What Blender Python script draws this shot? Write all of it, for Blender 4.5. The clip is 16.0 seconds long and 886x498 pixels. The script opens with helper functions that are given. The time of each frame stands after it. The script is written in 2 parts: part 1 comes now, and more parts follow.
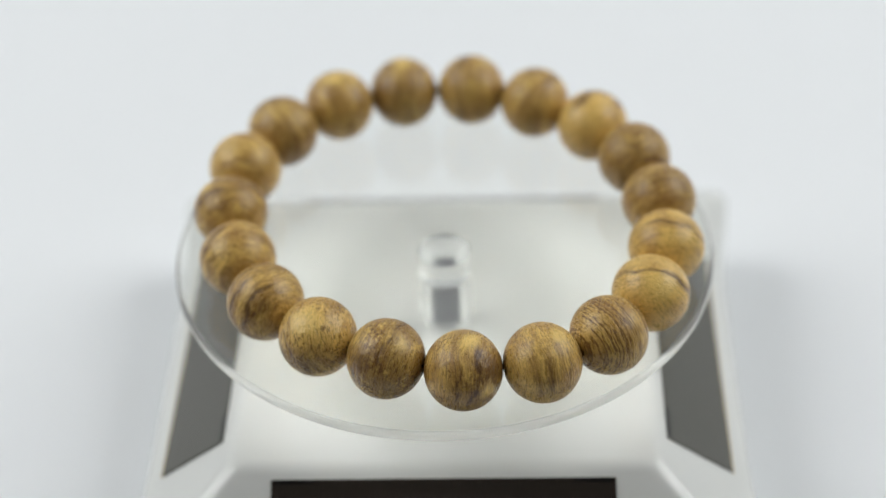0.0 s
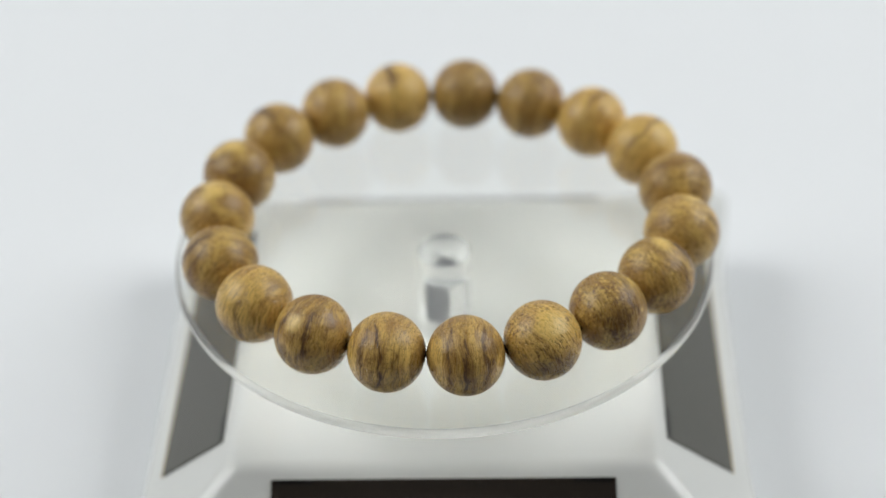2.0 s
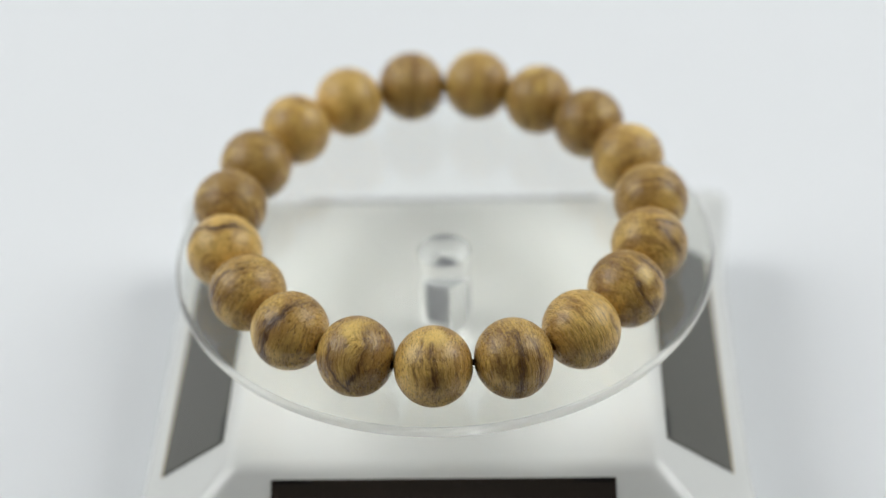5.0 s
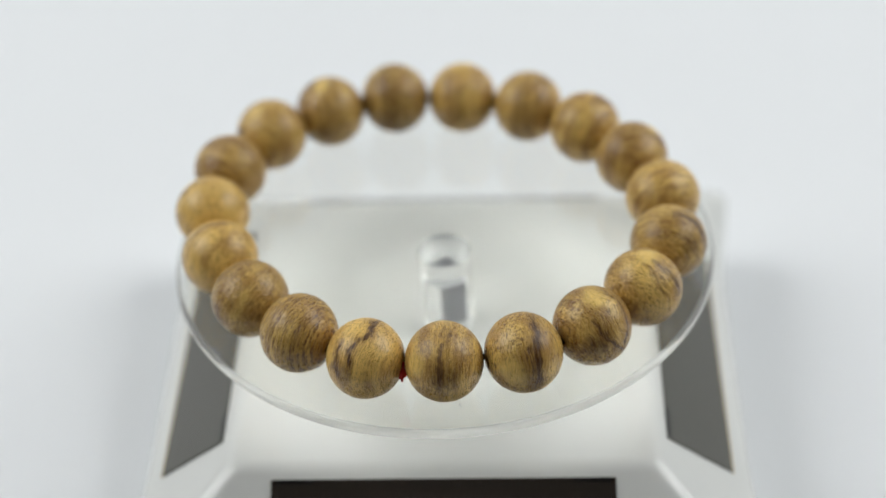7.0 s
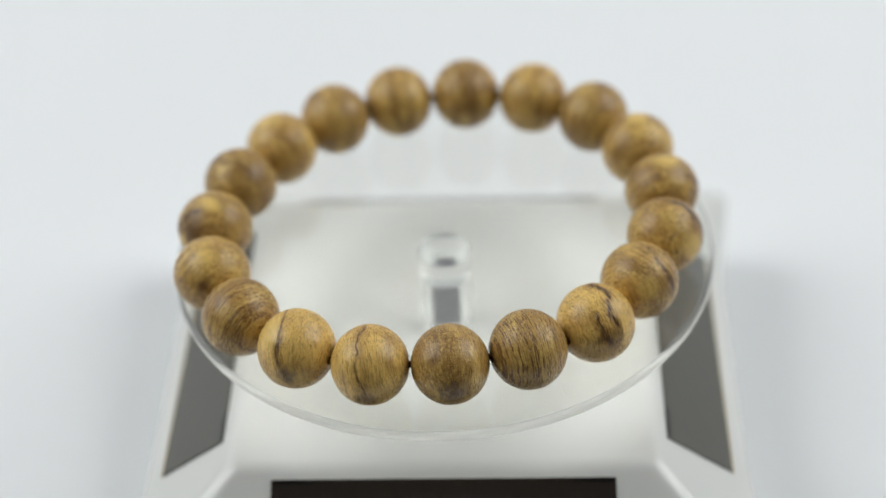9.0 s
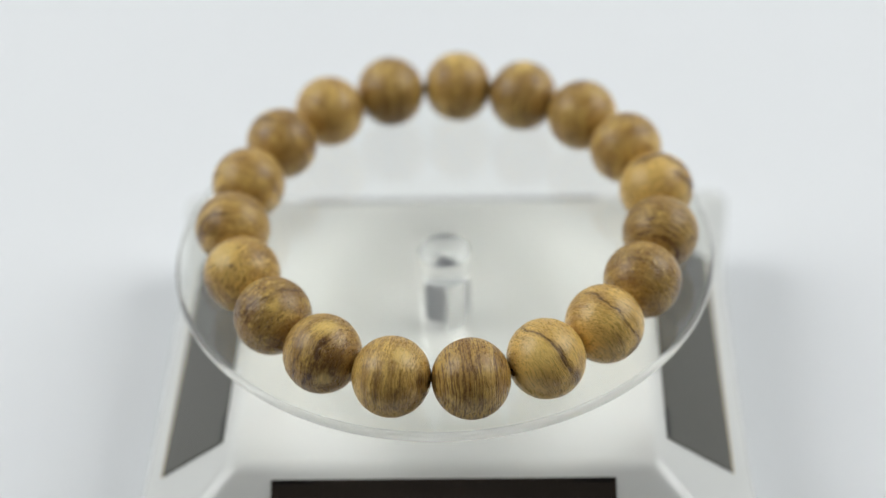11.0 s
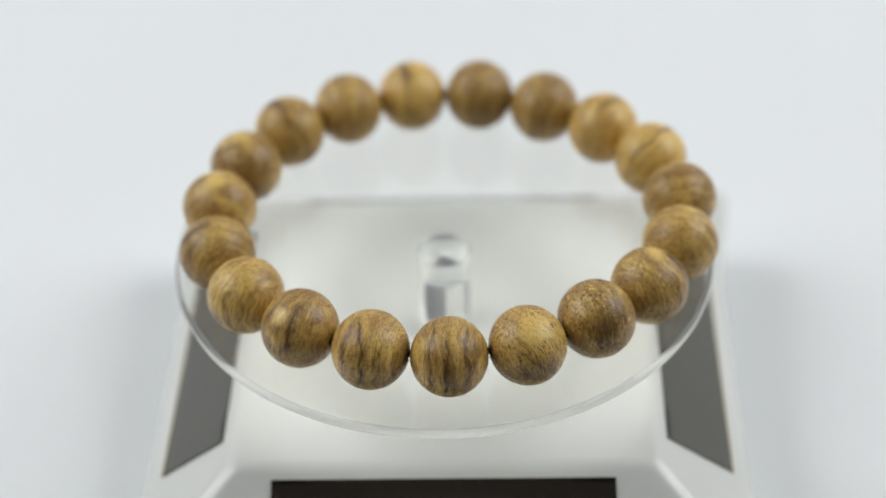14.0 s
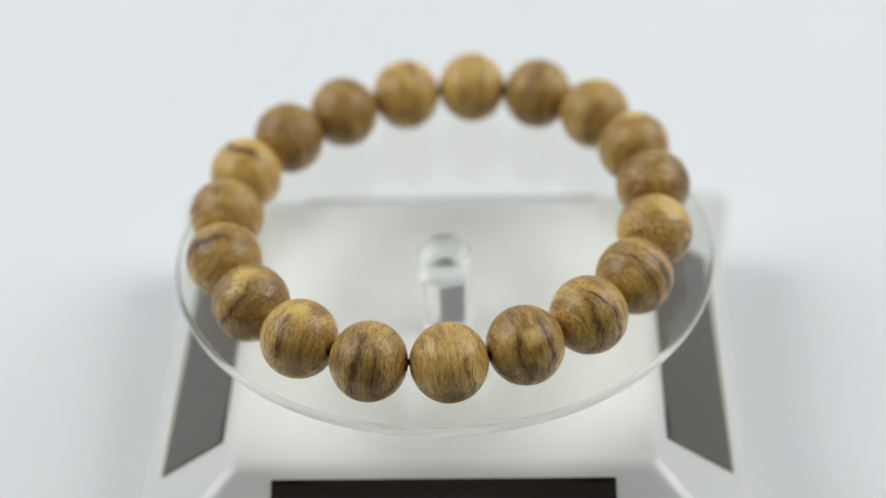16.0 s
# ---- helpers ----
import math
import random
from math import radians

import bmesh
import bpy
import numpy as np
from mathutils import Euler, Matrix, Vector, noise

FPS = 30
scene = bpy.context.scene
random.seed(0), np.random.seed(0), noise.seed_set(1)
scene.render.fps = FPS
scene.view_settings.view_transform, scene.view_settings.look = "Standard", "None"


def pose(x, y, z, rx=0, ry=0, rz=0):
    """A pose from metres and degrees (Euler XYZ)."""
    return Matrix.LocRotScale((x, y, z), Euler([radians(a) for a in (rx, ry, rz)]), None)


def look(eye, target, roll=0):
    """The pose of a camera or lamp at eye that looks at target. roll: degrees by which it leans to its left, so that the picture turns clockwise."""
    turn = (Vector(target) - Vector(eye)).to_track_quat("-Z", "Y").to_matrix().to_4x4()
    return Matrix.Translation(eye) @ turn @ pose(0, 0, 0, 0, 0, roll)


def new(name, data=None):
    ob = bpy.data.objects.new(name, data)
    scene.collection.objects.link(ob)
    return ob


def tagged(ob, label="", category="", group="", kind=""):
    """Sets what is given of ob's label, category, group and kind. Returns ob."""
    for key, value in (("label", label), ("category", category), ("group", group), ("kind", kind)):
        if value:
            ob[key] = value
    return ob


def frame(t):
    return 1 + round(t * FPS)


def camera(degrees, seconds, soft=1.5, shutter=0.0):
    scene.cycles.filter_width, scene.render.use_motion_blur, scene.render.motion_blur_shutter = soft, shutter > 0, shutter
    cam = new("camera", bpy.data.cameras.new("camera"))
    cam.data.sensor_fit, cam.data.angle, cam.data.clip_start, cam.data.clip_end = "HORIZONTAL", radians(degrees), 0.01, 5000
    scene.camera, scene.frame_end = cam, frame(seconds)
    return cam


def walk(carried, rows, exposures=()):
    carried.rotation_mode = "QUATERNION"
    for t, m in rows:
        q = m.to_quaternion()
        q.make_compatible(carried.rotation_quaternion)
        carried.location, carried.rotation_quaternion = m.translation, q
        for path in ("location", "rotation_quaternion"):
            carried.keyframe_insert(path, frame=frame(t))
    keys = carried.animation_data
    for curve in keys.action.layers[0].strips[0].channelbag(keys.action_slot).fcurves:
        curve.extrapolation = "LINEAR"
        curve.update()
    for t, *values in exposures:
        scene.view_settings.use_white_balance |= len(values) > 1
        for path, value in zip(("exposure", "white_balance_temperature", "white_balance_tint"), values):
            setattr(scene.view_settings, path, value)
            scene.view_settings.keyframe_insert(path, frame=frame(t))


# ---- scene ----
MM = 0.001
TOP = 40.0            # height of the disc's upper face over the table, mm
PERIOD = 12.141       # seconds for one turn of the disc
STAND_TURN = -2.98    # turn of the stand on the table, degrees

# ---- camera ----
cam = camera(25.75, 16.0, soft=1.45)
CAM_POSE = pose(0, -211.30 * MM, (168.88 + TOP) * MM, 51.229, 0, 0.047) @ pose(0, 0, 0, 0, 0, -2.653)
cam.data.dof.use_dof = True
cam.data.dof.focus_distance = 0.2405
cam.data.dof.aperture_fstop = 10.0
walk(cam, [(0.0, CAM_POSE), (16.0, CAM_POSE)], exposures=[(0.0, 0.0), (16.0, 0.0)])

# ---- light ----
world = bpy.data.worlds.new("room")
scene.world = world
world.use_nodes = True
bg = world.node_tree.nodes["Background"]
bg.inputs["Color"].default_value = (0.93, 0.97, 1.0, 1)
bg.inputs["Strength"].default_value = 0.04


def softbox(name, eye, target, size, power, colour):
    data = bpy.data.lights.new(name, "AREA")
    data.shape, data.size, data.energy, data.color = "SQUARE", size, power, colour
    ob = new(name, data)
    ob.matrix_world = look(eye, target)
    return ob


softbox("softbox_lamp_a", (-0.62, 0.06, 0.60), (0, 0, 0.03), 0.56, 4.3, (0.98, 0.992, 0.985))
softbox("softbox_lamp_b", (0.62, 0.09, 0.57), (0, 0, 0.03), 0.56, 4.3, (0.98, 0.992, 0.985))


# ---- materials ----
class Nodes:
    """Short writing for node trees."""

    def __init__(self, name):
        self.mat = bpy.data.materials.new(name)
        self.mat.use_nodes = True
        self.tree = self.mat.node_tree
        self.shader = self.tree.nodes["Principled BSDF"]

    def put(self, socket, value):
        if isinstance(value, bpy.types.NodeSocket):
            self.tree.links.new(value, socket)
        else:
            socket.default_value = value

    def add(self, kind, **inputs):
        node = self.tree.nodes.new(kind)
        for key, value in inputs.items():
            self.put(node.inputs[key.replace("_", " ")], value)
        return node

    def maths(self, op, a, b=0.0, clamp=False):
        node = self.tree.nodes.new("ShaderNodeMath")
        node.operation, node.use_clamp = op, clamp
        self.put(node.inputs[0], a)
        self.put(node.inputs[1], b)
        return node.outputs[0]

    def vector(self, op, a, b):
        node = self.tree.nodes.new("ShaderNodeVectorMath")
        node.operation = op
        self.put(node.inputs[0], a)
        self.put(node.inputs[1], b)
        return node.outputs[0]

    def coords(self):
        return self.tree.nodes.new("ShaderNodeTexCoord").outputs["Object"]

    def noise(self, vector, scale, detail=3.0, rough=0.55, distort=0.0):
        node = self.add("ShaderNodeTexNoise", Vector=vector, Scale=scale, Detail=detail, Roughness=rough, Distortion=distort)
        return node.outputs["Fac"]

    def ramp(self, value, lo, hi, out_lo=0.0, out_hi=1.0):
        node = self.add("ShaderNodeMapRange")
        node.interpolation_type = "SMOOTHSTEP"
        for i, v in enumerate((value, lo, hi, out_lo, out_hi)):
            self.put(node.inputs[i], v)
        return node.outputs[0]

    def mix(self, fac, a, b, blend="MIX"):
        node = self.tree.nodes.new("ShaderNodeMix")
        node.data_type, node.blend_type = "RGBA", blend
        self.put(node.inputs[0], fac)
        self.put(node.inputs[6], a)
        self.put(node.inputs[7], b)
        return node.outputs[2]

    def set(self, **inputs):
        for key, value in inputs.items():
            self.put(self.shader.inputs[key.replace("_", " ")], value)
        return self

    def bump(self, height, distance, strength=1.0):
        node = self.add("ShaderNodeBump", Height=height, Distance=distance, Strength=strength)
        self.put(self.shader.inputs["Normal"], node.outputs[0])


def rgb(r, g, b):
    return (r, g, b, 1.0)


def paper_material():
    n = Nodes("white paper")
    p = n.coords()
    cloud = n.noise(p, 9.0, 2.0)
    fibre = n.noise(p, 900.0, 3.0)
    n.set(Base_Color=n.mix(cloud, rgb(0.79, 0.81, 0.828), rgb(0.82, 0.84, 0.858)), Roughness=0.75)
    n.bump(fibre, 0.00004, 0.4)
    return n.mat


def plastic_material():
    n = Nodes("white plastic")
    p = n.coords()
    cloud = n.noise(p, 60.0, 3.0)
    grain = n.noise(p, 2500.0, 2.0)
    n.set(Base_Color=n.mix(cloud, rgb(0.655, 0.667, 0.645), rgb(0.685, 0.697, 0.675)), Roughness=n.ramp(cloud, 0.3, 0.7, 0.07, 0.12), IOR=1.6)
    n.bump(grain, 0.00001, 0.25)
    return n.mat


def acrylic_material(name, rough=0.0, ior=1.49):
    n = Nodes(name)
    n.set(Base_Color=rgb(0.966, 0.97, 0.940) if ior < 1.4 else rgb(0.985, 0.99, 0.995), Roughness=rough, IOR=ior, Transmission_Weight=1.0)
    if ior < 1.4:
        n.set(Coat_Weight=1.0, Coat_IOR=1.5, Coat_Roughness=0.01)
    return n.mat


def rim_material():
    """The machined edge of the plate: clear, with translucent white for light guided through the plate."""
    n = Nodes("cut acrylic edge")
    p = n.coords()
    tint = n.mix(n.noise(p, 700.0), rgb(0.98, 0.985, 0.98), rgb(0.995, 1.0, 0.998))
    n.set(Base_Color=tint, Roughness=0.06, IOR=1.14, Transmission_Weight=0.97, Coat_Weight=0.5, Coat_IOR=1.5, Coat_Roughness=0.05)
    # brightens the edge in place of light carried inside the plate
    guided_glow = n.add("ShaderNodeBsdfTranslucent", Color=tint)
    both = n.add("ShaderNodeMixShader", Fac=0.28)
    n.tree.links.new(n.shader.outputs[0], both.inputs[1])
    n.tree.links.new(guided_glow.outputs[0], both.inputs[2])
    n.tree.links.new(both.outputs[0], n.tree.nodes["Material Output"].inputs["Surface"])
    return n.mat


def solar_material():
    n = Nodes("solar film")
    p = n.coords()
    cloud = n.noise(p, 140.0, 3.0)
    n.set(Base_Color=n.mix(cloud, rgb(0.020, 0.0145, 0.0115), rgb(0.027, 0.020, 0.016)), Roughness=0.16, IOR=1.85, Specular_Tint=rgb(0.97, 1.0, 0.87))
    return n.mat


def metal_material():
    n = Nodes("grey metal")
    p = n.coords()
    n.set(Base_Color=n.mix(n.noise(p, 900.0), rgb(0.22, 0.22, 0.25), rgb(0.34, 0.34, 0.37)), Roughness=0.32, Metallic=0.9)
    return n.mat


def plain_material(name, colour, rough):
    n = Nodes(name)
    p = n.coords()
    n.set(Base_Color=n.mix(n.noise(p, 1500.0), rgb(*[c * 0.8 for c in colour]), rgb(*colour)), Roughness=rough)
    return n.mat


def wood_material():
    """Satin wood with its fibres along y: streaks, fine pore lines, grit, and each bead's own veins and stains."""
    n = Nodes("polished agarwood")

    def own(key):
        node = n.tree.nodes.new("ShaderNodeAttribute")
        node.attribute_type, node.attribute_name = "OBJECT", key
        return node

    def value(key):
        return own(key).outputs["Fac"]

    def parts(vector):
        node = n.add("ShaderNodeSeparateXYZ", Vector=vector)
        return node.outputs["X"], node.outputs["Y"], node.outputs["Z"]

    def times(a, b):
        return n.maths("MULTIPLY", a, b)

    at = n.coords()
    lean = n.tree.nodes.new("ShaderNodeVectorRotate")
    lean.rotation_type = "Z_AXIS"
    n.put(lean.inputs["Vector"], at)
    n.put(lean.inputs["Angle"], value("slant"))
    tip = n.tree.nodes.new("ShaderNodeVectorRotate")
    tip.rotation_type = "X_AXIS"
    n.put(tip.inputs["Vector"], lean.outputs[0])
    n.put(tip.inputs["Angle"], radians(-9))
    p = tip.outputs[0]
    tone, band, lines, grit, wave = value("tone"), value("band"), value("lines"), value("grit"), value("wave")
    shift = n.tree.nodes.new("ShaderNodeObjectInfo").outputs["Random"]
    offset = n.add("ShaderNodeCombineXYZ", X=times(shift, 3.1), Y=times(shift, 7.7), Z=times(shift, 1.3)).outputs[0]
    loose = n.vector("ADD", p, offset)
    bent = n.add("ShaderNodeTexNoise", Vector=loose, Scale=210.0, Detail=2.0).outputs["Color"]
    swing = n.add("ShaderNodeCombineXYZ", X=times(wave, 0.0036), Y=0.001, Z=times(wave, 0.002)).outputs[0]
    q = n.vector("ADD", loose, n.vector("MULTIPLY", n.vector("SUBTRACT", bent, (0.5, 0.5, 0.5)), swing))

    broad = n.noise(n.vector("MULTIPLY", q, (1.0, 0.14, 0.2)), 380.0, 3.0, 0.55)
    rings = n.noise(n.vector("MULTIPLY", q, (1.0, 0.08, 0.16)), 1150.0, 4.0, 0.6)
    fibre = n.noise(n.vector("MULTIPLY", q, (1.0, 0.020, 0.08)), 5200.0, 2.0, 0.5)
    hair = n.noise(n.vector("MULTIPLY", q, (1.0, 0.045, 0.3)), 7600.0, 2.0, 0.6)
    dash = n.noise(n.vector("MULTIPLY", q, (1.0, 0.16, 0.5)), 4600.0, 1.0, 0.5)
    fibre = n.maths("ADD", times(fibre, 0.62), times(dash, 0.38))
    sand = n.noise(loose, 3600.0, 2.0, 0.6)
    pore = n.noise(n.vector("MULTIPLY", q, (1.0, 0.26, 0.8)), 3900.0, 1.0, 0.5)
    patch = n.noise(n.vector("ADD", loose, (0.21, 0.43, 0.11)), 250.0, 3.0, 0.6)
    speck = n.noise(n.vector("MULTIPLY", q, (1.0, 0.7, 1.0)), 2100.0, 3.0, 0.7)
    cluster = n.noise(n.vector("ADD", loose, (0.5, 0.2, 0.9)), 330.0, 2.0)

    c = n.mix(tone, rgb(0.265, 0.150, 0.030), rgb(0.800, 0.530, 0.135))
    c = n.mix(n.ramp(patch, 0.42, 0.66, 0.0, 0.48), c, rgb(0.370, 0.180, 0.028))
    c = n.mix(n.ramp(patch, 0.46, 0.30, 0.0, 0.42), c, rgb(0.830, 0.575, 0.160))
    c = n.mix(times(n.ramp(broad, 0.50, 0.62, 0.0, 0.85), band), c, rgb(0.215, 0.105, 0.022))
    c = n.mix(times(n.ramp(rings, 0.51, 0.63, 0.0, 1.0), n.maths("ADD", 0.18, times(band, 0.72))), c, rgb(0.235, 0.106, 0.018))
    c = n.mix(n.ramp(rings, 0.47, 0.36, 0.0, 0.42), c, rgb(0.800, 0.555, 0.155))
    c = n.mix(n.maths("MULTIPLY", n.ramp(fibre, 0.47, 0.60), lines, clamp=True), c, rgb(0.180, 0.082, 0.014))
    c = n.mix(n.ramp(hair, 0.50, 0.64, 0.0, 0.34), c, rgb(0.216, 0.116, 0.024))
    c = n.mix(n.ramp(sand, 0.54, 0.68, 0.0, 0.20), c, rgb(0.200, 0.095, 0.018))
    c = n.mix(n.ramp(sand, 0.46, 0.34, 0.0, 0.22), c, rgb(0.800, 0.560, 0.180))
    holes = n.ramp(pore, 0.58, 0.68)
    c = n.mix(times(holes, n.maths("ADD", 0.12, times(grit, 0.5))), c, rgb(0.135, 0.067, 0.012))
    rough_spots = n.maths("MULTIPLY", n.ramp(cluster, 0.44, 0.60), grit, clamp=True)
    c = n.mix(n.maths("MULTIPLY", n.ramp(speck, 0.53, 0.63), rough_spots, clamp=True), c, rgb(0.180, 0.082, 0.013))
    c = n.mix(times(n.ramp(speck, 0.47, 0.36, 0.0, 0.75), rough_spots), c, rgb(0.756, 0.525, 0.136))

    # stains and veins in radii of the bead
    tremble = n.add("ShaderNodeTexNoise", Vector=n.vector("ADD", at, offset), Scale=300.0, Detail=2.0, Roughness=0.5).outputs["Color"]
    m = n.vector("MULTIPLY", at, (196.0, 196.0, 196.0))
    m = n.vector("ADD", m, n.vector("MULTIPLY", n.vector("SUBTRACT", tremble, (0.5, 0.5, 0.5)), (0.55, 0.40, 0.50)))
    mx, my, mz = parts(m)
    for k in range(3):
        spot = own("spot_%d" % k)
        far = n.tree.nodes.new("ShaderNodeVectorMath")
        far.operation = "DISTANCE"
        n.put(far.inputs[0], m)
        n.put(far.inputs[1], spot.outputs["Vector"])
        near = n.ramp(n.maths("DIVIDE", far.outputs["Value"], spot.outputs["Alpha"]), 1.15, 0.35)
        grain = n.maths("ADD", n.ramp(speck, 0.40, 0.58, 0.45, 0.70), n.ramp(rings, 0.42, 0.58, 0.0, 0.35))
        shade = n.mix(value("pale_%d" % k), rgb(0.155, 0.078, 0.016), rgb(0.792, 0.561, 0.160))
        c = n.mix(n.maths("MULTIPLY", times(near, grain), 0.85, clamp=True), c, shade)
    deep = 0.0
    for k in range(3):
        way, reach = own("way_%d" % k), own("reach_%d" % k)
        x0, slope, curve = parts(way.outputs["Vector"])
        y0, half, width = parts(reach.outputs["Vector"])
        middle = n.maths("ADD", x0, times(my, n.maths("ADD", slope, times(my, curve))))
        apart = n.maths("DIVIDE", n.maths("ABSOLUTE", n.maths("SUBTRACT", mx, middle)), width)
        apart = n.maths("ADD", apart, n.maths("ADD", n.ramp(fibre, 0.36, 0.62, 0.7, -0.3), n.ramp(speck, 0.36, 0.62, 0.25, -0.15)))
        ends = n.ramp(n.maths("DIVIDE", n.maths("ABSOLUTE", n.maths("SUBTRACT", my, y0)), half), 1.05, 0.65)
        power = times(times(ends, reach.outputs["Alpha"]), n.ramp(mz, -0.35, 0.2, 0.25, 1.0))
        c = n.mix(n.maths("MULTIPLY", times(n.ramp(apart, 4.2, 0.6), power), 0.50, clamp=True), c, rgb(0.270, 0.134, 0.022))
        core = n.maths("MULTIPLY", times(n.ramp(apart, 1.7, 0.1), power), n.ramp(rings, 0.36, 0.56, 0.55, 0.95), clamp=True)
        c = n.mix(core, c, rgb(0.095, 0.038, 0.007))
        deep = n.maths("ADD", deep, core)

    c = n.add("ShaderNodeGamma", Color=c, Gamma=1.2).outputs[0]
    c = n.add("ShaderNodeHueSaturation", Color=c, Hue=0.504, Saturation=0.93, Value=1.10).outputs[0]
    n.set(Base_Color=c, Roughness=n.ramp(hair, 0.35, 0.65, 0.38, 0.26), IOR=1.46, Coat_Weight=0.16, Coat_Roughness=0.22, Coat_IOR=1.5)
    height = n.maths("SUBTRACT", times(hair, 0.55), times(n.ramp(fibre, 0.47, 0.60), n.maths("ADD", 0.10, times(lines, 0.55))))
    height = n.maths("SUBTRACT", height, times(holes, n.maths("ADD", 0.25, times(grit, 0.6))))
    height = n.maths("ADD", height, times(times(speck, rough_spots), 1.8))
    height = n.maths("SUBTRACT", height, times(deep, 0.7))
    height = n.maths("ADD", height, times(sand, 0.55))
    n.bump(height, 0.00009, 0.8)
    return n.mat


PAPER = paper_material()
PLASTIC = plastic_material()
ACRYLIC = acrylic_material("clear acrylic", 0.0, 1.16)
FROSTED = acrylic_material("moulded clear acrylic", 0.05)
RIM = rim_material()
SOLAR = solar_material()
METAL = metal_material()
WOOD = wood_material()
CORD = plain_material("brown elastic cord", (0.10, 0.06, 0.03), 0.6)
RED = plain_material("red thread", (0.80, 0.06, 0.05), 0.7)
DUST = plain_material("grey lint", (0.12, 0.11, 0.10), 0.9)
TABLE = plain_material("dark unseen table", (0.07, 0.05, 0.035), 0.5)
BACKING = plain_material("tan circuit board edge", (0.52, 0.42, 0.24), 0.5)
TAB = plain_material("black contact film", (0.004, 0.004, 0.004), 0.25)


# ---- mesh helpers ----
def part(name, bm, material, parent=None, label="", smooth=True, sharp=40):
    data = bpy.data.meshes.new(name)
    bm.normal_update()
    if smooth:
        for f in bm.faces:
            f.smooth = True
        for e in bm.edges:
            if len(e.link_faces) == 2 and e.calc_face_angle(0) > radians(sharp):
                e.smooth = False
    bm.to_mesh(data)
    bm.free()
    data.materials.append(material)
    ob = new(name, data)
    ob.parent = parent
    return tagged(ob, label)


def loft(bm, loops, closed_profile=False, cap_first=False, cap_last=False):
    """Skins rings of equally many points, one after the other."""
    rows = [[bm.verts.new(Vector(v) * MM) for v in loop] for loop in loops]
    count = len(rows[0])
    pairs = list(zip(rows, rows[1:]))
    if closed_profile:
        pairs.append((rows[-1], rows[0]))
    for a, b in pairs:
        for i in range(count):
            j = (i + 1) % count
            bm.faces.new((a[i], a[j], b[j], b[i]))
    if cap_first:
        bm.faces.new(list(reversed(rows[0])))
    if cap_last:
        bm.faces.new(rows[-1])
    bmesh.ops.recalc_face_normals(bm, faces=bm.faces[:])


def circle(radius, z, count=96):
    return [(radius * math.cos(2 * math.pi * i / count), radius * math.sin(2 * math.pi * i / count), z) for i in range(count)]


def lathe(profile, count=96, closed=False, cap_first=False, cap_last=False):
    bm = bmesh.new()
    loft(bm, [circle(r, z, count) for r, z in profile], closed, cap_first, cap_last)
    return bm


def box(size, bevel):
    bm = bmesh.new()
    bmesh.ops.create_cube(bm, size=1.0, matrix=Matrix.Diagonal((*[s * MM for s in size], 1)))
    bmesh.ops.bevel(bm, geom=bm.edges[:], offset=bevel * MM, segments=2, affect="EDGES", profile=0.5)
    return bm


def tube(points, radius, sides=10):
    """A thin rod along points."""
    bm = bmesh.new()
    pts = [Vector(q) for q in points]
    loops = []
    for i, c in enumerate(pts):
        along = (pts[min(i + 1, len(pts) - 1)] - pts[max(i - 1, 0)]).normalized()
        side = along.orthogonal().normalized() if abs(along.z) > 0.9 else along.cross(Vector((0, 0, 1))).normalized()
        up = side.cross(along)
        loops.append([c + (side * math.cos(a) + up * math.sin(a)) * radius for a in (2 * math.pi * k / sides for k in range(sides))])
    loft(bm, loops, False, True, True)
    return bm


# ---- unseen table and backdrop ----
def build_backdrop():
    """A white paper sheet over the table that sweeps up behind."""
    bm = bmesh.new()
    profile = [(-110, 0), (-60, 0), (0, 0), (200, 0)]
    profile += [(200 + 160 * math.sin(a), 160 - 160 * math.cos(a)) for a in (math.pi / 2 * k / 16 for k in range(1, 17))]
    profile += [(360, 500), (360, 1000)]
    rows = [[bm.verts.new((x * MM, y * MM, z * MM)) for x in (-900, -300, 0, 300, 900)] for y, z in profile]
    for a, b in zip(rows, rows[1:]):
        for i in range(4):
            bm.faces.new((a[i], a[i + 1], b[i + 1], b[i]))
    ob = part("backdrop", bm, PAPER)
    tagged(ob, "plain white paper sheet sweeping up behind the stand", "backdrop", kind="structure")


def build_unseen_table():
    """An added, unseen dark table under the paper sheet; cuts bounce light from the front."""
    table = part("table", box((1900, 1400, 30), 3), TABLE, None, smooth=False)
    table.matrix_basis = pose(0, -330 * MM, -15.4 * MM)
    tagged(table, "unseen dark brown table top under the paper sheet, added to dim the front", "table", kind="structure")


# ---- solar display stand ----
def square_loop(half, z, corner, flare=0.0, count=12):
    """A square with rounded corners; flare pushes the corners outward."""
    loop = []
    for quarter in range(4):
        turn = quarter * math.pi / 2
        pts = []
        for s in (-0.9, -0.8, -0.7, -0.6, -0.5, -0.2, 0.2, 0.5, 0.6, 0.7, 0.8, 0.9):
            pts.append((half, s * (half - corner)))
        for k in range(count + 1):
            a = math.pi / 2 * k / count
            pts.append((half - corner + corner * math.cos(a), half - corner + corner * math.sin(a)))
        for x, y in pts:
            k = max(0.0, min(abs(x), abs(y)) - 0.5 * half) / (0.5 * half)
            g = 1 + flare * k ** 1.5
            x, y = x * g, y * g
            loop.append((x * math.cos(turn) - y * math.sin(turn), x * math.sin(turn) + y * math.cos(turn), z))
    return loop


SLOPE = math.atan2(6.62, 9.02)     # fall of the four sloping faces
LENGTH = 14.6                      # length of a sloping face below the fold, mm


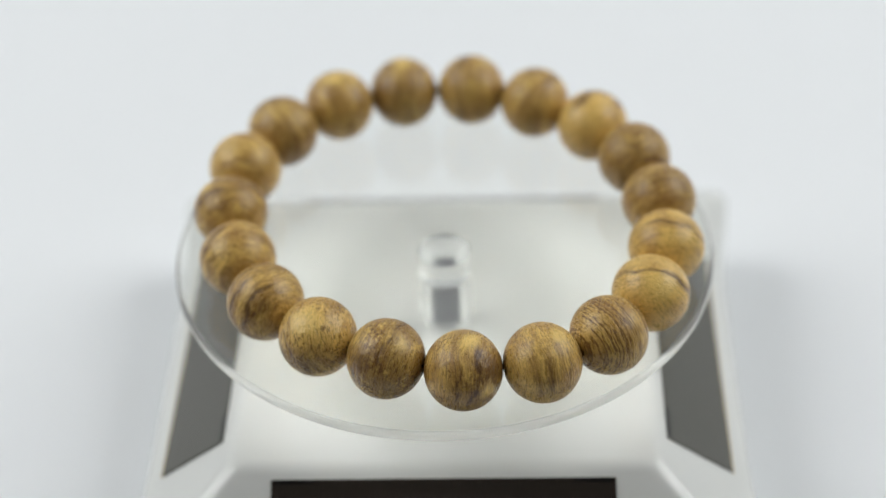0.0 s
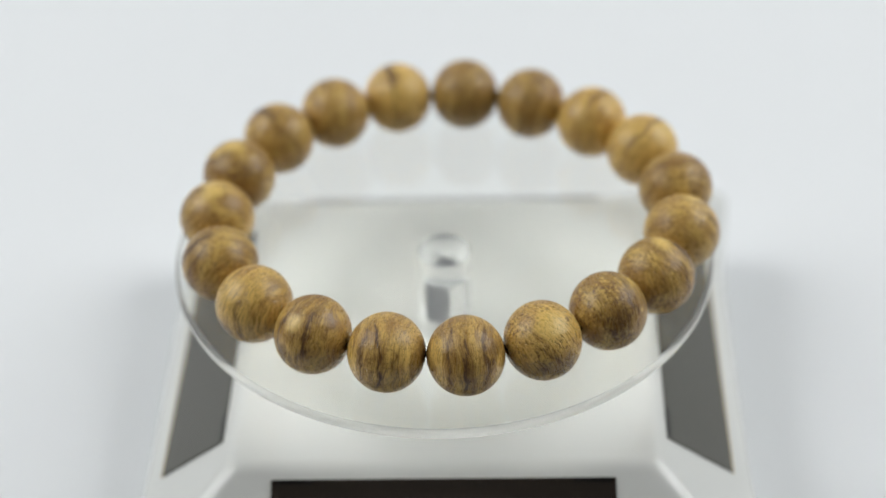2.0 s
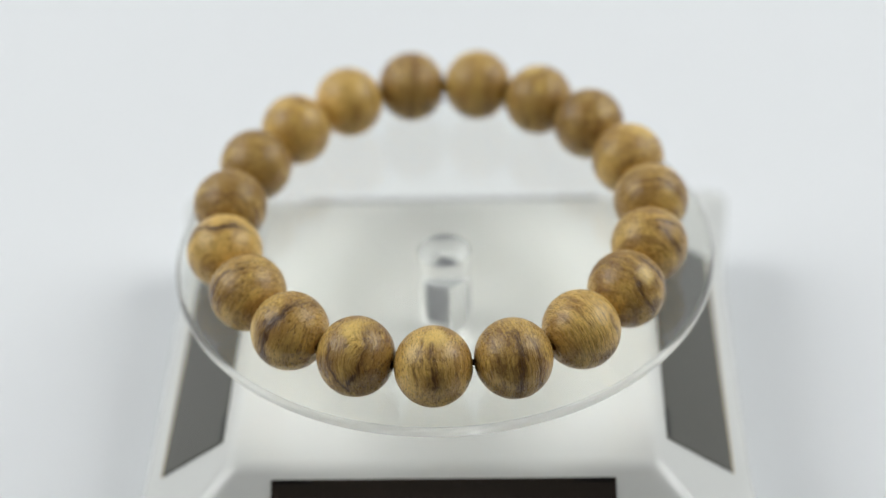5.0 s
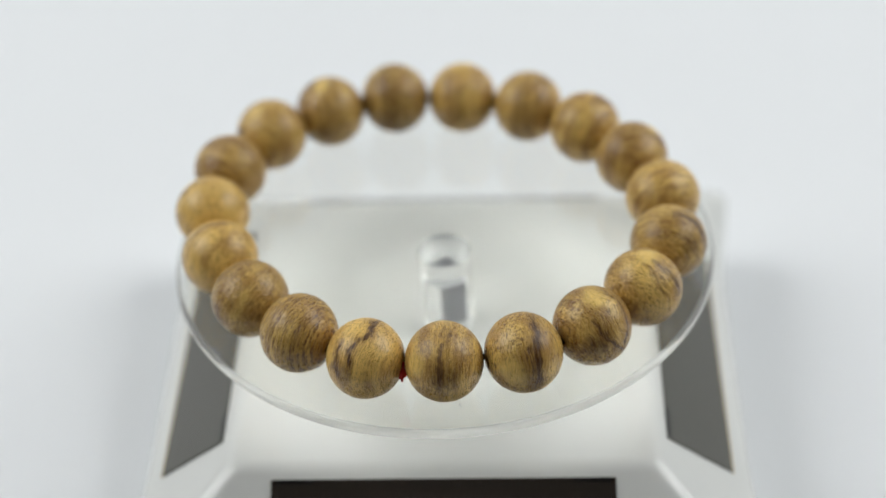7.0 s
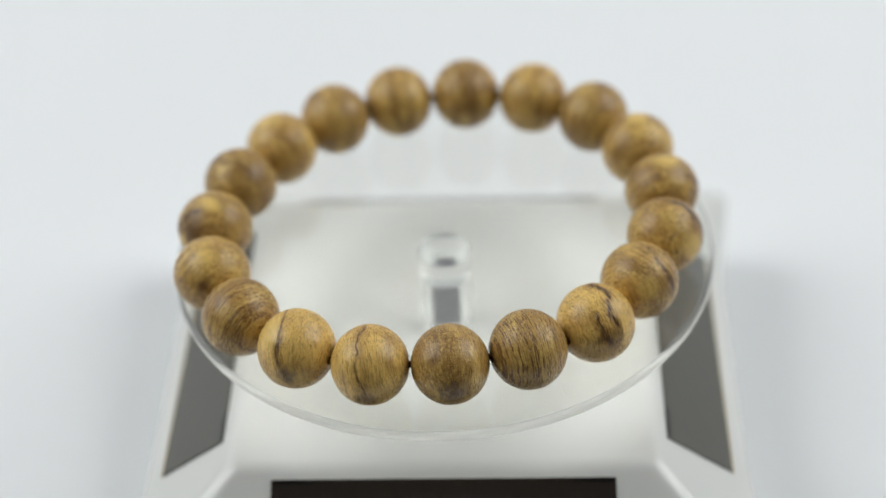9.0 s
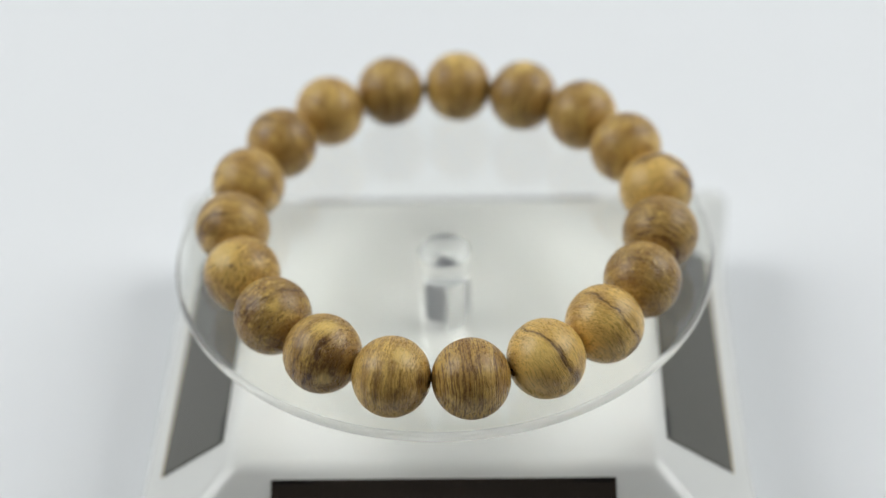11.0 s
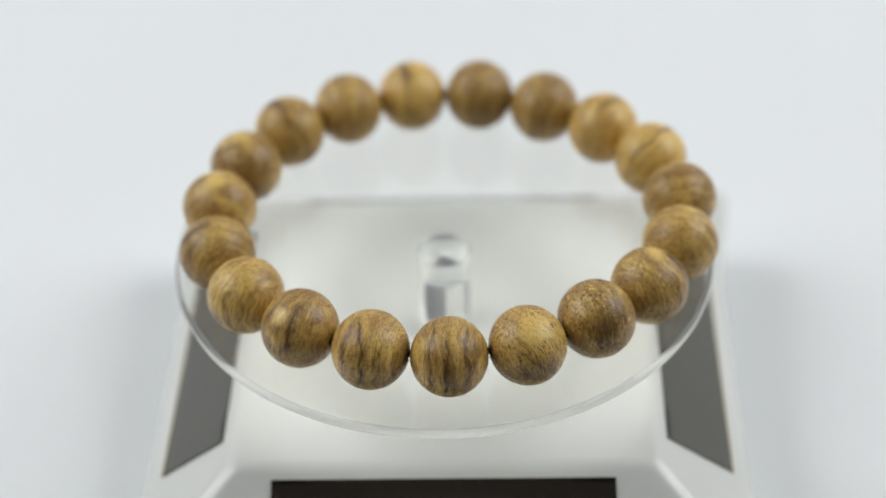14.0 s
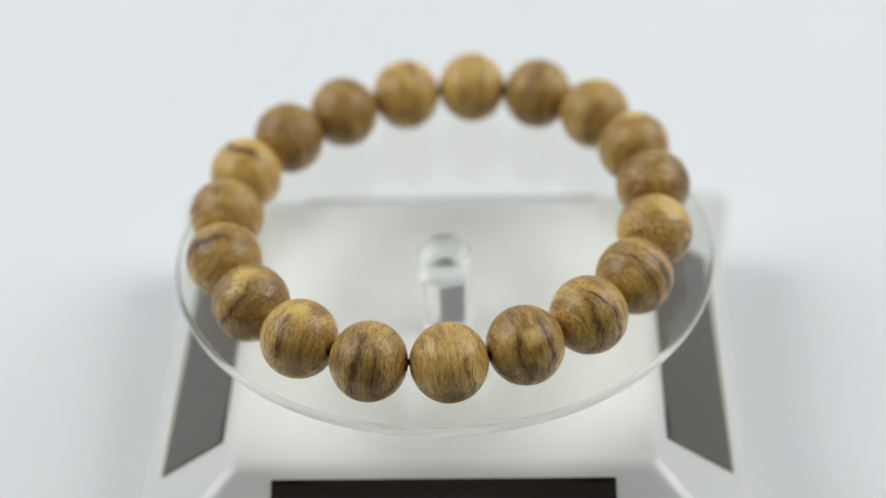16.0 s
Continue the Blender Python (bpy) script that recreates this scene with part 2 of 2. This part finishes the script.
def build_stand():
    stand = tagged(new("display_turntable"), "white plastic solar display turntable with clear acrylic disc", "turntable")
    stand.rotation_euler = (0, 0, radians(STAND_TURN))
    top = TOP - 14.6
    bm = bmesh.new()
    loops = [square_loop(1.0, top + 0.05, 0.3), square_loop(8, top + 0.05, 1.0), square_loop(20, top + 0.03, 1.4), square_loop(27.1, top, 2.8)]
    fold = 3.8
    foot = 27.1 + (4.5 - fold) * math.tan(SLOPE / 2)      # where the rounded fold begins
    for k in range(0, 9):
        a = SLOPE * k / 8
        loops.append(square_loop(foot + fold * math.sin(a), top - fold * (1 - math.cos(a)), 2.2))
    x0, z0 = foot + fold * math.sin(SLOPE), top - fold * (1 - math.cos(SLOPE))
    for d, flare in ((3.8, 0.0), (6.8, 0.0), (9.8, 0.004), (12.6, 0.02), (LENGTH, 0.06)):
        loops.append(square_loop(x0 + d * math.cos(SLOPE), z0 - d * math.sin(SLOPE), 1.5 + 0.16 * d, flare))
    x1, z1 = x0 + LENGTH * math.cos(SLOPE), z0 - LENGTH * math.sin(SLOPE)
    loops += [square_loop(x1 + 0.7, z1 - 0.8, 4.0, 0.07), square_loop(x1 + 0.8, 0.6, 4.0, 0.07), square_loop(x1 + 0.2, 0.0, 4.0, 0.07)]
    loft(bm, loops, False, True, True)
    part("housing", bm, PLASTIC, stand, "glossy white plastic housing with sloping sides", sharp=50)

    # four solar panels on the sloping faces
    for turn in range(4):
        m = pose(0, 0, 0, 0, 0, 90 * turn) @ Matrix.Translation((34.6 * MM, 0, 0))
        lift = z0 - (34.6 - x0) * math.tan(SLOPE)
        m = m @ Matrix.Translation((0, 0, lift * MM)) @ pose(0, 0, 0, 0, math.degrees(SLOPE), 0)
        panel = part("solar_panel", box((11.2, 45.8, 0.5), 0.06), SOLAR, stand, "dark glossy solar panel strip", smooth=False)
        panel.matrix_basis = m
        edge = part("backing_edge", box((0.34, 45.9, 0.46), 0.05), BACKING, panel, "tan cut edge of the panel's backing board", smooth=False)
        edge.matrix_basis = pose(5.74 * MM, 0, 0)
        for y in (-19.8, 19.8):
            tab = part("contact_tab", box((0.5, 5.2, 0.1), 0.02), TAB, panel, smooth=False)
            tab.matrix_basis = pose(-5.25 * MM, y * MM, 0.24 * MM)

    return stand


def square_ring(half, z, count=64):
    loop = []
    for i in range(count):
        c, q = math.cos(2 * math.pi * i / count), math.sin(2 * math.pi * i / count)
        k = half / max(abs(c), abs(q))
        loop.append((c * k, q * k, z))
    return loop


def build_disc(stand):
    """Clear round plate with its hub; the origin is the middle of its upper face."""
    r = 37.4
    bm = lathe([(0.02, 0.0), (20, 0.0), (r - 0.6, 0.0), (r - 0.3, -0.08), (r - 0.08, -0.3), (r, -0.55), (r, -1.16), (r - 0.04, -1.2), (20, -1.2), (0.02, -1.2)], 192, False, True, True)
    disc = part("disc", bm, ACRYLIC, stand, "clear round acrylic plate with polished rim", sharp=9)
    disc.data.materials.append(RIM)
    for f in disc.data.polygons:
        if abs(f.normal.z) < 0.97 and f.center.xy.length > 30 * MM:
            f.material_index = 1
    # hub with a square bore, and the square pin of the motor in it
    bm = bmesh.new()
    loft(bm, [square_ring(0.02, -5.9), square_ring(1.56, -5.9), square_ring(1.56, -14.5)]
         + [circle(q, z, 64) for q, z in ((3.68, -14.5), (3.70, -14.46), (3.70, -12.0), (3.70, -8.0), (3.70, -1.28), (3.66, -1.23), (2.0, -1.22), (0.02, -1.22))], False, True, True)
    hub = part("hub", bm, FROSTED, disc, "clear moulded hub", sharp=20)
    bm = bmesh.new()
    loft(bm, [square_ring(1.4, -12.9), square_ring(1.46, -12.8), square_ring(1.46, -6.3), square_ring(1.4, -6.2)], False, True, True)
    part("drive_pin", bm, METAL, disc, "grey metal drive pin", smooth=False)
    axle = part("axle", lathe([(1.1, -12.95), (1.1, -14.9)], 32, False, True, True), FROSTED, disc, "clear axle")
    part("lint", tube([(14.0, 29.2, 0.05), (14.2, 29.5, 0.14), (14.15, 29.9, 0.08)], 0.05, 5), DUST, disc)
    for clear in (disc, hub, axle):
        clear.visible_shadow = False
    return disc


# ---- bracelet ----
# distance from the spindle (mm), direction (degrees), height of the middle over the disc's centre (mm)
BEADS = [(31.43, 273.1, 4.73), (32.79, 290.9, 4.75), (32.98, 308.4, 4.63), (32.21, 326.1, 4.65), (31.04, 344.3, 4.59), (30.10, 3.3, 4.71),
         (29.96, 22.7, 4.92), (30.27, 42.0, 4.80), (30.02, 61.2, 5.16), (30.65, 80.3, 5.30), (30.77, 99.3, 5.28), (31.19, 118.0, 5.40),
         (31.33, 136.7, 5.39), (30.58, 155.5, 5.43), (29.47, 174.8, 5.30), (28.84, 194.8, 5.10), (28.96, 214.9, 4.96), (29.12, 235.0, 4.85),
         (29.95, 254.6, 5.03)]
LOOKS = []
FACE = 51.0           # tilt of a bead's marked face outward and up, degrees


def look_of(tone, band, lines, grit, slant=0.0, wave=0.5, veins=(), stains=(), pale=()):
    """Grain of one bead. Veins: x, slope, bend, y, half length, width, strength; stains and pale spots: x, y, radius; in radii."""
    LOOKS.append((tone, band, lines, grit, slant, wave, list(veins), list(stains), list(pale)))


look_of(0.66, 0.45, 0.40, 0.75, -2, 0.5, [(-0.05, 0.05, 0.0, -0.5, 0.6, 0.06, 0.7), (0.45, 0.2, -0.2, -0.1, 0.8, 0.07, 0.8)], [(0.72, 0.05, 0.50)], [(0.66, -0.45, 0.22), (0.25, 0.75, 0.35)])
look_of(0.80, 0.25, 0.35, 0.35, 2, 0.5, [(-0.05, 0.05, 0.1, -0.3, 0.5, 0.05, 0.5), (0.45, 0.1, 0.0, -0.3, 0.6, 0.03, 0.5)], [(0.88, 0.05, 0.28)], [(0.4, 0.6, 0.3)])
look_of(0.60, 0.10, 0.85, 0.15, -3, 0.15)
look_of(0.92, 0.12, 0.08, 0.25, 14, 0.5, [(0.02, -0.28, -0.12, 0.3, 0.85, 0.045, 0.95)], [(0.25, -0.65, 0.30)], [(-0.5, 0.3, 0.5)])
look_of(0.92, 0.15, 0.15, 0.15, 16, 0.5, [(-0.06, -0.20, 0.05, 0.1, 1.0, 0.04, 0.85), (-0.45, -0.15, 0.0, -0.5, 0.4, 0.03, 0.5)], [(0.1, -0.85, 0.30)])
look_of(0.46, 0.35, 0.15, 0.60, 4, 0.6, [(-0.5, 0.2, 0.0, 0.5, 0.5, 0.05, 0.4)], [(0.0, -0.65, 0.50)])
look_of(0.52, 0.10, 1.0, 0.20, 0, 0.12)
look_of(1.0, 0.10, 0.12, 0.30, -4, 0.5, [(-0.05, 0.22, 0.05, 0.4, 0.75, 0.08, 1.0), (-0.50, 0.1, 0.4, -0.1, 0.5, 0.06, 0.9)], [(-0.25, -0.38, 0.34)])
look_of(0.76, 0.35, 0.25, 0.50, -3, 0.3, [(-0.05, 0.10, 0.1, 0.1, 0.9, 0.10, 0.75)], [(0.05, -0.35, 0.40)], [(-0.7, 0.0, 0.40)])
look_of(0.68, 0.20, 0.10, 0.85, -2, 0.4, [(0.06, 0.20, 0.05, 0.0, 1.1, 0.13, 1.0)], [(0.0, -0.75, 0.35)], [(-0.55, -0.4, 0.45)])
look_of(0.56, 0.55, 0.10, 0.80, 5, 0.9, [(0.42, 0.1, -0.35, 0.0, 0.9, 0.06, 0.9), (-0.35, -0.3, 0.5, -0.3, 0.6, 0.06, 0.9)], [(-0.55, -0.4, 0.38)], [(0.0, 0.75, 0.40)])
look_of(0.78, 0.40, 0.20, 0.60, 3, 0.6, [(0.10, -0.1, 0.1, 0.1, 0.6, 0.05, 0.7), (-0.3, 0.15, 0.0, 0.2, 0.6, 0.03, 0.6)], [(0.15, -0.35, 0.30)], [(0.1, 0.75, 0.40)])
look_of(0.60, 0.60, 0.30, 0.55, 0, 0.3, [(-0.10, 0.05, 0.0, -0.1, 1.1, 0.16, 0.85), (0.38, 0.0, 0.0, -0.2, 0.8, 0.07, 0.7)], [(-0.6, -0.1, 0.30)])
look_of(0.84, 0.30, 0.38, 0.15, 5, 0.4, [(0.35, -0.15, 0.0, -0.4, 0.6, 0.04, 0.5)], [(0.0, -0.8, 0.35)])
look_of(0.66, 0.75, 0.25, 0.35, 4, 1.0, [(0.30, 0.1, -0.2, 0.0, 1.0, 0.08, 0.85), (-0.45, 0.2, 0.4, -0.3, 0.7, 0.06, 0.85)], [(-0.25, -0.60, 0.32)], [(-0.1, 0.2, 0.28)])
look_of(0.80, 0.50, 0.25, 0.40, -1, 0.6, [(0.02, -0.12, -0.2, -0.1, 0.95, 0.05, 1.0), (-0.42, 0.1, 0.0, 0.0, 0.8, 0.05, 0.7), (0.40, -0.05, 0.0, -0.4, 0.6, 0.05, 0.7)])
look_of(0.72, 0.65, 0.30, 0.35, 0, 0.6, [(-0.06, 0.0, 0.05, -0.3, 0.8, 0.07, 1.0), (-0.45, 0.05, 0.1, 0.0, 0.9, 0.05, 0.8), (0.48, 0.05, -0.1, -0.1, 0.9, 0.06, 0.8)], [(0.75, 0.1, 0.28)])
look_of(0.88, 0.25, 0.15, 0.80, 26, 0.6, [(-0.55, -0.8, 0.0, -0.5, 0.5, 0.04, 0.7)], [(0.25, -0.75, 0.52), (-0.35, -0.60, 0.32)], [(0.0, 0.35, 0.5)])
look_of(0.40, 0.35, 0.15, 0.90, -6, 0.5, [(0.15, 0.2, 0.0, 0.4, 0.7, 0.08, 0.8)], [(-0.35, -0.35, 0.60)], [(0.35, 0.55, 0.35)])


def bead_mesh():
    """A turned ball, drilled along x, slightly flat at the drill holes."""
    bm = bmesh.new()
    rx, rr, hole = 5.0, 5.18, 0.55
    end = math.acos(min(1, hole / rr))
    prof = [(-rx + 1.2, hole)]
    for k in range(25):
        a = -end + 2 * end * k / 24
        prof.append((rx * math.sin(a), rr * math.cos(a)))
    prof.append((rx - 1.2, hole))
    loops = [[(x, r * math.cos(2 * math.pi * i / 40), r * math.sin(2 * math.pi * i / 40)) for i in range(40)] for x, r in prof]
    loft(bm, loops, True)
    return bm


def mark_bead(bead, tone, band, lines, grit, slant, wave, veins, stains, pale):
    """Gives one bead its own grain."""
    bead["tone"], bead["band"], bead["lines"], bead["grit"] = 0.66 + 1.15 * (tone - 0.68), float(band), float(lines), float(grit)
    bead["slant"], bead["wave"] = radians(-slant), float(wave)
    spots = [(q, 0.0) for q in stains] + [(q, 1.0) for q in pale] + [((9.0, 0.0, 0.1), 0.0)] * 3
    for k, ((x, y, r), light) in enumerate(spots[:3]):
        bead["spot_%d" % k] = (x, y, math.sqrt(max(0.0, 1 - x * x - y * y)), r)
        bead["pale_%d" % k] = light
    veins = veins + [(9.0, 0.0, 0.0, 0.0, 0.1, 0.05, 0.0)] * 3
    for k, (x, slope, curve, y, half, width, power) in enumerate(veins[:3]):
        bead["way_%d" % k] = (x, slope, curve)
        bead["reach_%d" % k] = (y, half, width, power)


def build_bracelet():
    bracelet = tagged(new("bracelet"), "bracelet of polished honey-brown wooden beads lying on a clear disc", "bracelet")
    centres = [Vector((r * math.cos(radians(a)), r * math.sin(radians(a)), z)) for r, a, z in BEADS]
    count = len(centres)
    first = None
    for i, c in enumerate(centres):
        along = (centres[(i + 1) % count] - centres[i - 1]).normalized()
        up = Vector((0, 0, 1))
        side = up.cross(along).normalized()
        up = along.cross(side)
        turn = Matrix((along, side, up)).transposed().to_4x4()
        if first is None:
            bead = first = part("bead", bead_mesh(), WOOD, bracelet)
        else:
            bead = new("bead", first.data)
            bead.parent = bracelet
        bead.matrix_basis = Matrix.Translation(c * MM) @ turn @ pose(0, 0, 0, FACE, 0, 0)
        mark_bead(bead, *LOOKS[i])
    ring = []
    for i in range(count):
        a, b = centres[i], centres[(i + 1) % count]
        ring += [a, (a + b) / 2]
    part("cord", tube(ring + [ring[0]], 0.42, 8), CORD, bracelet, "thin brown elastic cord")
    # frayed red thread ends beside the knot
    gap = (centres[7] + centres[8]) / 2
    out = Vector((gap.x, gap.y, 0)).normalized()
    flat = out.cross(Vector((0, 0, 1)))
    ends = []
    for a, b in ((0.3, -1.3), (-0.25, -1.0), (0.05, -1.7)):
        ends.append([gap + out * 0.5, gap + out * 1.6 + Vector((0, 0, -0.4)), gap + out * 2.2 + flat * a + Vector((0, 0, b))])
    knot = bmesh.new()
    bmesh.ops.create_uvsphere(knot, u_segments=16, v_segments=10, radius=0.62 * MM)
    for v in knot.verts:
        v.co *= 1 + 0.18 * noise.noise(v.co * 2600)
    lump = part("knot", knot, RED, bracelet, "small knot of red thread", sharp=180)
    lump.matrix_basis = Matrix.Translation((gap + out * 1.5 + Vector((0, 0, -0.9))) * MM)
    for pts in ends:
        part("thread", tube(pts, 0.2, 6), RED, bracelet, "frayed red thread end")
    return bracelet


build_backdrop()
build_unseen_table()
STAND = build_stand()
DISC = build_disc(STAND)
BRACELET = build_bracelet()


# ---- what turns ----
def motions():
    seat = pose(0, 0, TOP * MM)
    rows = [(0.25 * k, seat @ pose(0, 0, 0, 0, 0, 360 / PERIOD * 0.25 * k)) for k in range(65)]
    walk(BRACELET, rows)
    walk(DISC, [(t, pose(0, 0, 0, 0, 0, -STAND_TURN) @ m @ PLATE) for t, m in rows])


# the plate sits a little askew on its spindle
PLATE = pose(0, 0, -0.17 * MM, 0.467, 0.501, 0)
motions()
